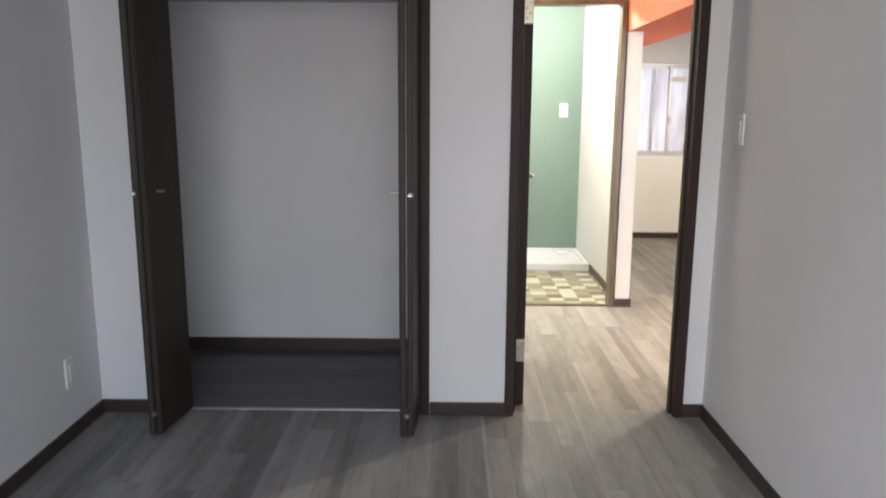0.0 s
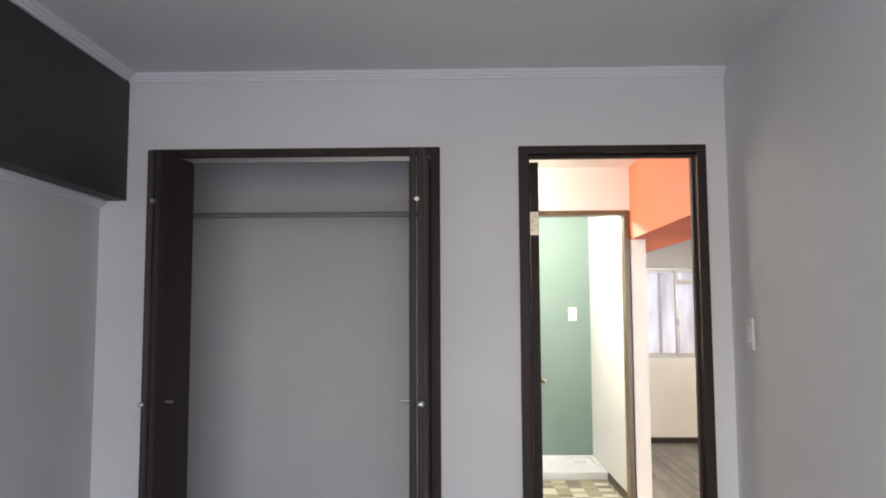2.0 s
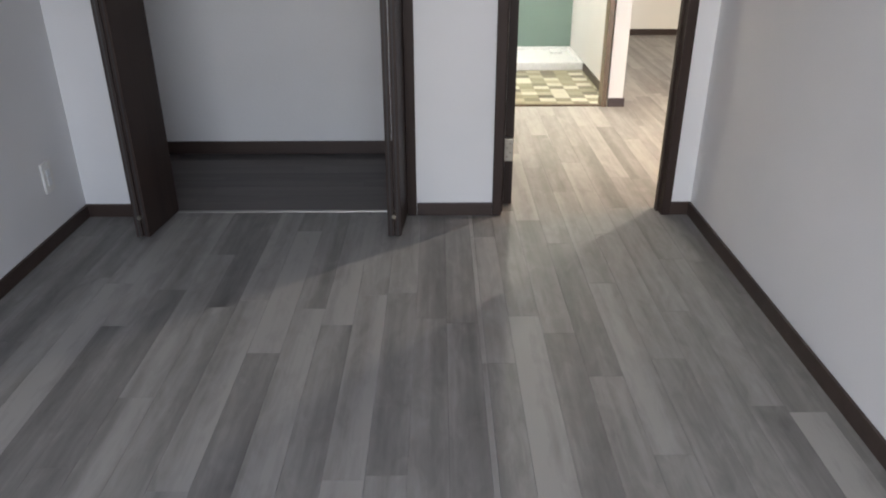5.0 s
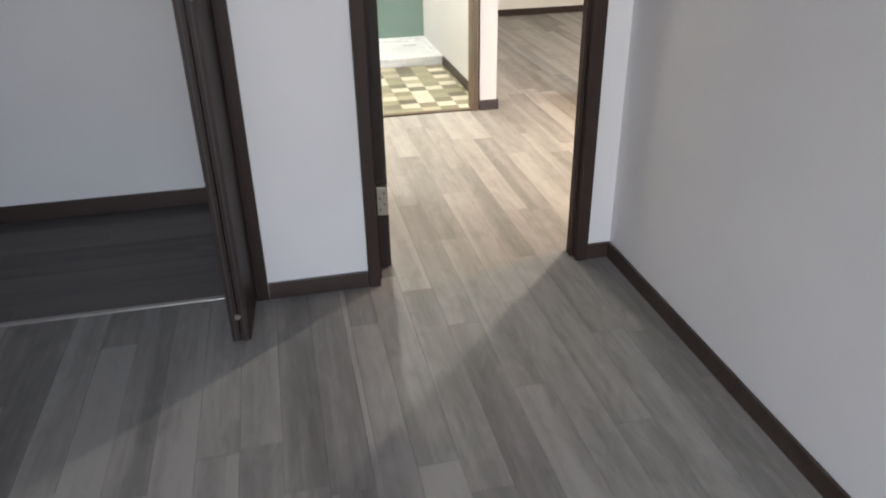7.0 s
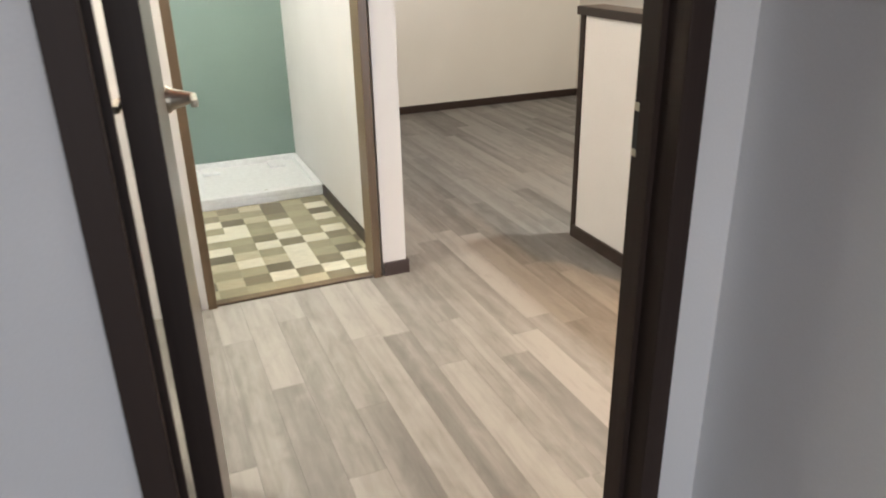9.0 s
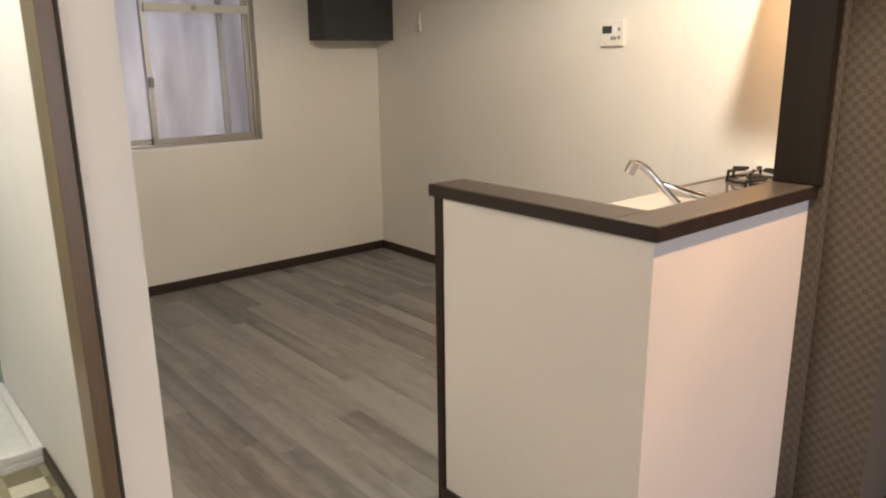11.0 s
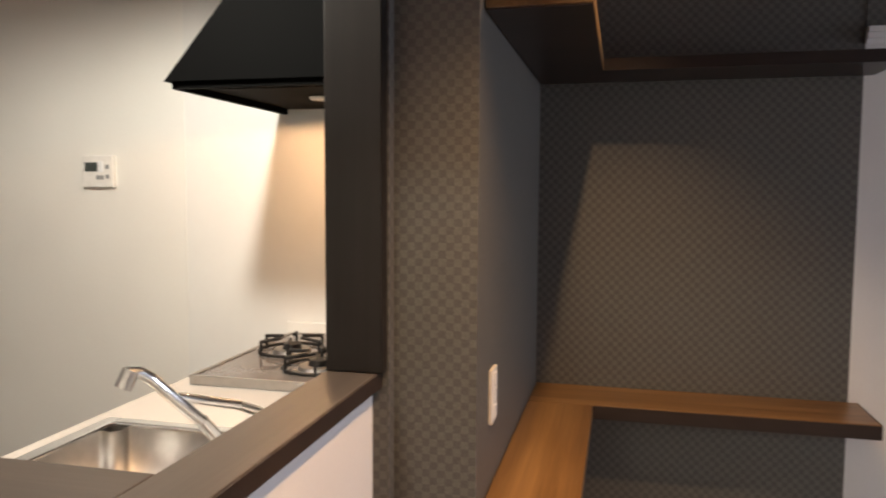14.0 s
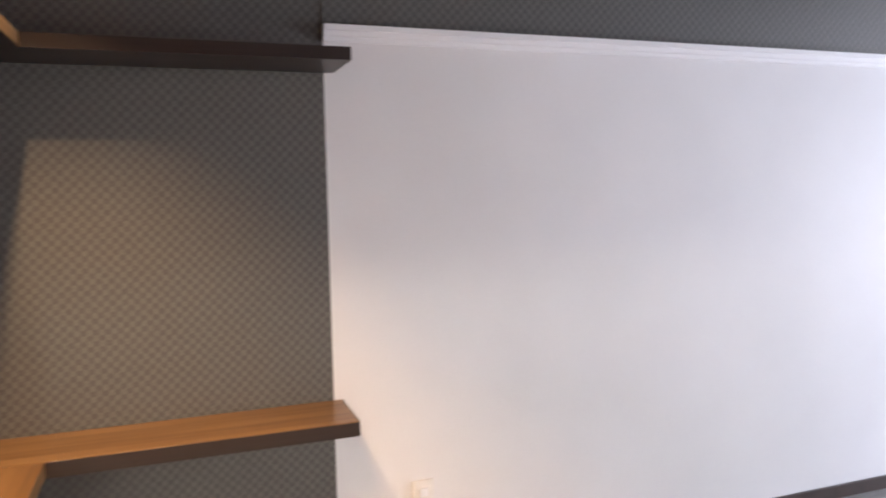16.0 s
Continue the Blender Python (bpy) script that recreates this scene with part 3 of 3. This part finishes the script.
for k in range(3):
    x = 2.12 + k * 0.535
    dr = part("door", boxes(((x, 4.901, 0.1), (x + 0.525, 4.918, 0.8)), bevel=0.002), PANEL, counter)
    part("handle", boxes(((x + 0.2, 4.918, 0.76), (x + 0.33, 4.93, 0.772))), ALU, dr)
part("upstand", boxes(((XK - 0.02, 4.375, 0.851), (XK - 0.007, 4.95, 0.9)), bevel=0.003), PANEL, counter)
sink = base("kitchen_sink", (2.43, 4.68, 0.85), "brushed steel sink set in the white worktop", "sink")
bm = bmesh.new()
made = bmesh.ops.create_cube(bm, size=1)["verts"]
for v in made:
    k = 1.0 if v.co.z > 0 else 0.92
    v.co = ((SX0 + SX1) / 2 + v.co.x * k * (SX1 - SX0 - 0.03), (SY0 + SY1) / 2 + v.co.y * k * (SY1 - SY0 - 0.03), 0.76 + v.co.z * 0.18)
bmesh.ops.delete(bm, geom=[f for f in bm.faces if f.normal.z > 0.9], context="FACES")
bmesh.ops.bevel(bm, geom=[e for e in bm.edges if not e.is_boundary], offset=0.05, segments=5, affect="EDGES")
bmesh.ops.reverse_faces(bm, faces=bm.faces)
part("basin", bm, STEEL, sink, "", True)
for a, b in (((SX0 - 0.015, SY0 - 0.015, 0.846), (SX1 + 0.015, SY0 + 0.02, 0.856)), ((SX0 - 0.015, SY1 - 0.02, 0.846), (SX1 + 0.015, SY1 + 0.015, 0.856)), ((SX0 - 0.015, SY0 + 0.02, 0.846), (SX0 + 0.02, SY1 - 0.02, 0.856)), ((SX1 - 0.02, SY0 + 0.02, 0.846), (SX1 + 0.015, SY1 - 0.02, 0.856))):
    part("rim", boxes((a, b), bevel=0.004), CHROME, sink, "polished steel rim")
tap = base("kitchen_tap", (2.56, 4.47, 0.855), "chrome single lever tap standing behind the sink", "tap")
bm = bmesh.new()
rod(bm, (2.555, 4.50, 0.852), (2.555, 4.50, 0.868), 0.028, seg=24)
rod(bm, (2.545, 4.505, 0.86), (2.488, 4.535, 0.945), 0.0145, 0.0125, 32)
part("body", bm, CHROME, tap)
bm = bmesh.new()
spine = [Vector((2.492, 4.533, 0.94)), Vector((2.435, 4.572, 1.012)), Vector((2.418, 4.587, 1.037)), Vector((2.403, 4.60, 1.051)), Vector((2.385, 4.613, 1.054))]
for p, q in zip(spine, spine[1:]):
    rod(bm, p, q + (q - p).normalized() * 0.003, 0.0115, seg=32)
part("spout", bm, CHROME, tap)
bm = bmesh.new()
rod(bm, (2.392, 4.608, 1.058), (2.38, 4.618, 1.028), 0.0155, 0.0145, 20)
part("aerator", bm, STEEL, tap, "grey spray head")
bm = bmesh.new()
rod(bm, (2.452, 4.56, 0.998), (2.565, 4.50, 0.955), 0.0085, 0.0095, 24)
rod(bm, (2.56, 4.502, 0.957), (2.645, 4.50, 0.918), 0.0095, 0.011, 24)
part("lever", bm, CHROME, tap)

stove = base("gas_hob", (3.33, 4.68, 0.85), "two burner gas hob with grey glass top on the worktop", "gas hob")
part("glass_top", boxes(((3.03, 4.45, 0.858), (3.64, 4.895, 0.874)), bevel=0.003), GLASS_TOP, stove)
part("frame", boxes(((3.022, 4.888, 0.851), (3.648, 4.902, 0.878)), ((3.022, 4.443, 0.851), (3.031, 4.888, 0.877)), ((3.639, 4.443, 0.851), (3.648, 4.888, 0.877)), ((3.031, 4.443, 0.851), (3.639, 4.452, 0.877)), bevel=0.002), STEEL, stove)
for x, y in ((3.19, 4.60), (3.37, 4.765)):
    bm = bmesh.new()
    rod(bm, (x, y, 0.874), (x, y, 0.884), 0.06, 0.055, 28)
    br = part("burner", bm, STEEL, stove, "steel burner ring")
    bm = bmesh.new()
    rod(bm, (x, y, 0.884), (x, y, 0.900), 0.03, 0.026, 24)
    part("cap", bm, IRON, br)
    bm = bmesh.new()
    for k in range(6):
        a = math.tau * k / 6 + 0.3
        c, s = math.cos(a), math.sin(a)
        rod(bm, (x + c * 0.1, y + s * 0.1, 0.875), (x + c * 0.1, y + s * 0.1, 0.915), 0.005, seg=8)
        rod(bm, (x + c * 0.102, y + s * 0.102, 0.914), (x + c * 0.035, y + s * 0.035, 0.92), 0.0055, seg=8)
    for k in range(20):
        a, b = math.tau * k / 20, math.tau * (k + 1) / 20
        rod(bm, (x + math.cos(a) * 0.1, y + math.sin(a) * 0.1, 0.88), (x + math.cos(b) * 0.1, y + math.sin(b) * 0.1, 0.88), 0.005, seg=6)
    part("pan_support", bm, IRON, br, "black iron pan support")

hood = base("range_hood", (3.35, 4.6, 1.63), "black enamelled slanted range hood over the hob", "range hood")
HX0, HX1, HY0, HY1, HZ = 3.04, XK - 0.006, 4.372, 4.97, 1.637
bm = bmesh.new()
rim = [bm.verts.new(p) for p in ((HX0, HY0, HZ + 0.018), (HX1, HY0, HZ + 0.018), (HX1, HY1, HZ + 0.018), (HX0, HY1, HZ + 0.018))]
top = [bm.verts.new(p) for p in ((HX0 + 0.06, HY0, 2.05), (HX1, HY0, 2.05), (HX1, HY0 + 0.3, 2.05), (HX0 + 0.06, HY0 + 0.3, 2.05))]
bm.faces.new(rim)
bm.faces.new(top)
for k in range(4):
    bm.faces.new((rim[k], rim[(k + 1) % 4], top[(k + 1) % 4], top[k]))
bmesh.ops.recalc_face_normals(bm, faces=bm.faces)
part("canopy", bm, BLACK, hood)
part("lip", boxes(((HX0 + 0.02, HY1 - 0.03, HZ), (HX1, HY1 - 0.012, HZ + 0.02)), ((HX0 + 0.012, HY0, HZ), (HX0 + 0.03, HY1 - 0.03, HZ + 0.02))), BLACK, hood)
part("chimney", boxes(((HX0 + 0.07, HY0, 2.05), (HX1, HY0 + 0.29, ZL))), BLACK, hood)
part("filter", boxes(((HX0 + 0.1, HY0 + 0.08, HZ + 0.008), (HX1 - 0.08, HY1 - 0.1, HZ + 0.017))), BLACK, hood)

bm = bmesh.new()
rod(bm, (3.36, 4.66, 1.638), (3.36, 4.66, 1.645), 0.03, 0.034, 20)
part("lamp_cover", bm, PAN_WHITE, hood, "small round lamp under the hood")

rc = base("water_heater_remote", (XK, 5.715, 1.44), "white water heater remote panel on the wall", "remote panel")
part("case", boxes(((XK - 0.02, 5.648, 1.378), (XK, 5.782, 1.498)), bevel=0.004), PLASTIC, rc)
part("display", boxes(((XK - 0.0215, 5.715, 1.437), (XK - 0.0195, 5.77, 1.472))), SCREEN, rc)
part("dial", boxes(((XK - 0.024, 5.69, 1.435), (XK - 0.019, 5.712, 1.476)), bevel=0.002), PAN_WHITE, rc)
for y, z in ((5.672, 1.455), (5.672, 1.418), (5.695, 1.415), (5.712, 1.415)):
    part("button", boxes(((XK - 0.0225, y - 0.007, z - 0.008), (XK - 0.0195, y + 0.007, z + 0.008)), bevel=0.001), KEY, rc)

cup = base("wall_cupboard", (2.88, 7.57, 1.83), "walnut wall cupboard hung over the window", "wall cupboard")
part("carcass", boxes(((2.445, 7.463, 1.828), (3.335, YW, ZL - 0.002))), WALNUT, cup)
part("door", boxes(((2.445, 7.443, 1.828), (2.915, 7.461, ZL - 0.004)), bevel=0.0015), WALNUT, cup)
part("door", boxes(((2.919, 7.443, 1.828), (3.335, 7.461, ZL - 0.004)), bevel=0.0015), WALNUT, cup)
duct = base("duct_box", (3.47, 7.6, 1.447), "slate grey boxed duct in the room corner", "duct box")
part("front_board", boxes(((3.21, 7.498, 1.447), (XK, 7.51, ZL - 0.002)), bevel=0.0015), SLATE, duct)
part("side_board", boxes(((3.21, 7.5102, 1.447), (3.222, YW, ZL - 0.002)), bevel=0.0015), SLATE, duct)
part("bottom_board", boxes(((3.2222, 7.5102, 1.447), (XK, YW, 1.459)), bevel=0.0015), SLATE, duct)

# window in the north wall
win = base("window_1", (2.17, YW + 0.05, WZ0), "aluminium sliding window with patterned frosted glass", "window", "", "structure")
FY0, FY1 = YW + 0.03, YW + 0.1
part("frame", boxes(((WX0, FY0, WZ0), (WX0 + 0.025, FY1, WZ1)), ((WX1 - 0.025, FY0, WZ0), (WX1, FY1, WZ1)), ((WX0 + 0.025, FY0, WZ0), (WX1 - 0.025, FY1, WZ0 + 0.02)), ((WX0 + 0.025, FY0, WZ1 - 0.025), (WX1 - 0.025, FY1, WZ1)), bevel=0.002), ALU, win)
for x0, x1, y in ((WX0 + 0.025, 2.22, FY0 + 0.045), (2.185, WX1 - 0.025, FY0 + 0.012)):
    sash = part("sash", boxes(((x0, y, WZ0 + 0.02), (x0 + 0.03, y + 0.022, WZ1 - 0.025)), ((x1 - 0.03, y, WZ0 + 0.02), (x1, y + 0.022, WZ1 - 0.025)), ((x0 + 0.03, y + 0.001, WZ0 + 0.02), (x1 - 0.03, y + 0.021, WZ0 + 0.05)), ((x0 + 0.03, y + 0.001, WZ1 - 0.05), (x1 - 0.03, y + 0.021, WZ1 - 0.025)), bevel=0.002), ALU, win)
    pane = part("pane", boxes(((x0 + 0.03, y + 0.008, WZ0 + 0.05), (x1 - 0.03, y + 0.013, WZ1 - 0.05))), FROST, sash, "patterned frosted glass pane")
    pane.visible_shadow = False
part("outer_stile", boxes(((2.03, YW + 0.112, WZ0 + 0.005), (2.06, YW + 0.136, WZ1 - 0.005)), bevel=0.002), KEY, win, "grey metal stile behind the glass")
part("outer_stile", boxes(((2.655, YW + 0.112, WZ0 + 0.005), (2.69, YW + 0.136, WZ1 - 0.005)), bevel=0.002), KEY, win, "grey metal stile behind the glass")
bar = part("inner_bar", boxes(((2.2, FY0 - 0.012, 1.60), (WX1 - 0.026, FY0 + 0.006, 1.645)), bevel=0.003), CREAM_BAR, win, "cream painted bar")
part("latch", rod(bmesh.new(), (2.48, FY0 - 0.02, 1.622), (2.48, FY0 - 0.012, 1.622), 0.016), NICKEL, bar)
part("sash_lock", boxes(((2.19, FY0 - 0.012, 1.19), (2.215, FY0 + 0.012, 1.245)), bevel=0.003), KEY, win)
part("sill", boxes(((WX0, YW - 0.004, WZ0 - 0.012), (WX1, FY0, WZ0 + 0.003)), bevel=0.002), TRIM_WHITE, win)
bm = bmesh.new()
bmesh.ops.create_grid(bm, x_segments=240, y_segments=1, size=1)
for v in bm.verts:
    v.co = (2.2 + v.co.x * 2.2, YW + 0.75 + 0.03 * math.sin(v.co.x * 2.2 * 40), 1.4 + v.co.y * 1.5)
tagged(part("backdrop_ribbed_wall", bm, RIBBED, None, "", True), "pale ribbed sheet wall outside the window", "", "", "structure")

# ---------- niche ----------
desk = base("niche_desk", (3.5, 4.0, 0.69), "oak L-shaped desk board built into the niche", "desk board")
part("side_board", boxes(((2.775, 3.86, 0.652), (3.64, 4.066, 0.694)), bevel=0.002), SHELF_X, desk)
part("back_board", boxes(((3.642, 3.032, 0.652), (XN - 0.002, 4.066, 0.694)), bevel=0.002), SHELF_Y, desk)
part("end_edge", boxes(((3.642, 3.0285, 0.652), (XN - 0.002, 3.031, 0.694))), EDGE, desk)
part("front_edge", boxes(((3.639, 3.031, 0.65), (3.6415, 3.86, 0.692))), EDGE, desk)
shelf = base("niche_shelf", (3.5, 4.0, 1.74), "oak L-shaped shelf board high in the niche", "shelf")
part("side_board", boxes(((2.80, 3.85, 1.742), (3.62, 4.066, 1.776)), bevel=0.002), SHELF_X, shelf)
part("back_board", boxes(((3.622, 3.032, 1.742), (XN - 0.006, 4.066, 1.776)), bevel=0.002), SHELF_Y, shelf)
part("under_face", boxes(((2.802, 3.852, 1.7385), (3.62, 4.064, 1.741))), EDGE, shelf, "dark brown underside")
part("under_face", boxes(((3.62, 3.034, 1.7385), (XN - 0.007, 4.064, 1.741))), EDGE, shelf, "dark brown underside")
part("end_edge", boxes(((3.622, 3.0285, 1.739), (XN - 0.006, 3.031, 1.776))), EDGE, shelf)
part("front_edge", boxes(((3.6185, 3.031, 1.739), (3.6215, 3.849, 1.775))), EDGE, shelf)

# ---------- floors, piece by piece ----------
floor = structure("floor", boxes(((XL, -1.3, -0.1), (XR + 0.11, YF + 0.05, -0.007)), ((0.02, YF + 0.05, -0.1), (XR + 0.11, YS + 0.05, -0.007)), ((-1.5, CB + 0.1, -0.1), (0.02, YS, -0.007)), ((XR + 0.11, -3.0, -0.1), (XN, YW, -0.007))), SCREW, "grey oak plank floor")
unit = mesh("plank", boxes(((-0.5, -0.5, -0.5), (0.5, 0.5, 0.5))), PLANK)
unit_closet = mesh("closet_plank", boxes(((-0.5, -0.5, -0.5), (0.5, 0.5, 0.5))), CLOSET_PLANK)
unit_tile = [mesh("vinyl_square", boxes(((-0.5, -0.5, -0.5), (0.5, 0.5, 0.5))), m) for m in (VINYL_DARK, VINYL_LIGHT)]
ROOMS = [(XL, 0.12, -1.3, YF + 0.05), (0.12, XR + 0.11, -1.3, YS + 0.005), (-1.5, 0.12, CB + 0.1, YS), (XR + 0.11, XN, -3.0, YW)]
W, L, GAP = 0.103, 0.91, 0.0007
rng = random.Random(4)
far, count = [], 0
for row in range(-16, 40):
    x0 = row * W
    start = -3.1 - rng.random() * L
    y = start
    while y < 7.8:
        for rx0, rx1, ry0, ry1 in ROOMS:
            a, b = max(x0, rx0), min(x0 + W, rx1)
            c, d = max(y, ry0), min(y + L, ry1)
            if b - a > 0.008 and d - c > 0.01:
                if count < 298 and c > 0.3 and d < 5.9 and b < 3.0 and not (a > 1.15 and c < 3.0):
                    p = new("plank", unit)
                    p.location, p.scale = ((a + b) / 2, (c + d) / 2, -0.0045), (b - a - GAP, d - c - GAP, 0.009 + 0.0006 * rng.random())
                    p.parent = floor
                    count += 1
                else:
                    far.append((a, b, c, d))
        y += L
verts, faces = [], []
for a, b, c, d in far:
    n = len(verts)
    g = GAP / 2
    verts += [(x, y, z) for z in (-0.009, 0.0) for x, y in ((a + g, c + g), (b - g, c + g), (b - g, d - g), (a + g, d - g))]
    faces += [tuple(n + k for k in f) for f in ((4, 5, 6, 7), (0, 1, 5, 4), (1, 2, 6, 5), (2, 3, 7, 6), (3, 0, 4, 7))]
me = bpy.data.meshes.new("planks")
me.from_pydata(verts, [], faces)
me.materials.append(PLANKS)
rest = new("planks", me)
rest.parent = floor
tagged(rest, "grey oak floor planks", "", "", "stuff")
closet_floor = bpy.data.objects["floor_closet"]
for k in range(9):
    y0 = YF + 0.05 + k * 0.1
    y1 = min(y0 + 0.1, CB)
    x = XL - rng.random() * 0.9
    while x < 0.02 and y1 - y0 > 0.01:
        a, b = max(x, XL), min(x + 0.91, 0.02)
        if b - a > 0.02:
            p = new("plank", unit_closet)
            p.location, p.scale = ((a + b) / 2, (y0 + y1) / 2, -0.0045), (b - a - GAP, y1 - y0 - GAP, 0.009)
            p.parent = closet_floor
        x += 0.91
wash_floor = bpy.data.objects["floor_washroom"]
T = 0.108
for j in range(17):
    y0 = YS + 0.052 + j * T * 0.82
    y1 = min(y0 + T * 0.82, 6.758)
    x, i = -0.41, 0
    while x < 1.133 and y1 - y0 > 0.01:
        a, b = max(x, -0.398), min(x + T, 1.133)
        if b - a > 0.01 and b > 0.1:
            p = new("vinyl_square", unit_tile[(j + i) % 2 if rng.random() < 0.8 else j % 2])
            p.location, p.scale = ((a + b) / 2, (y0 + y1) / 2, -0.0015), (b - a - 0.0004, y1 - y0 - 0.0004, 0.003)
            p.parent = wash_floor
        x += T
        i += 1
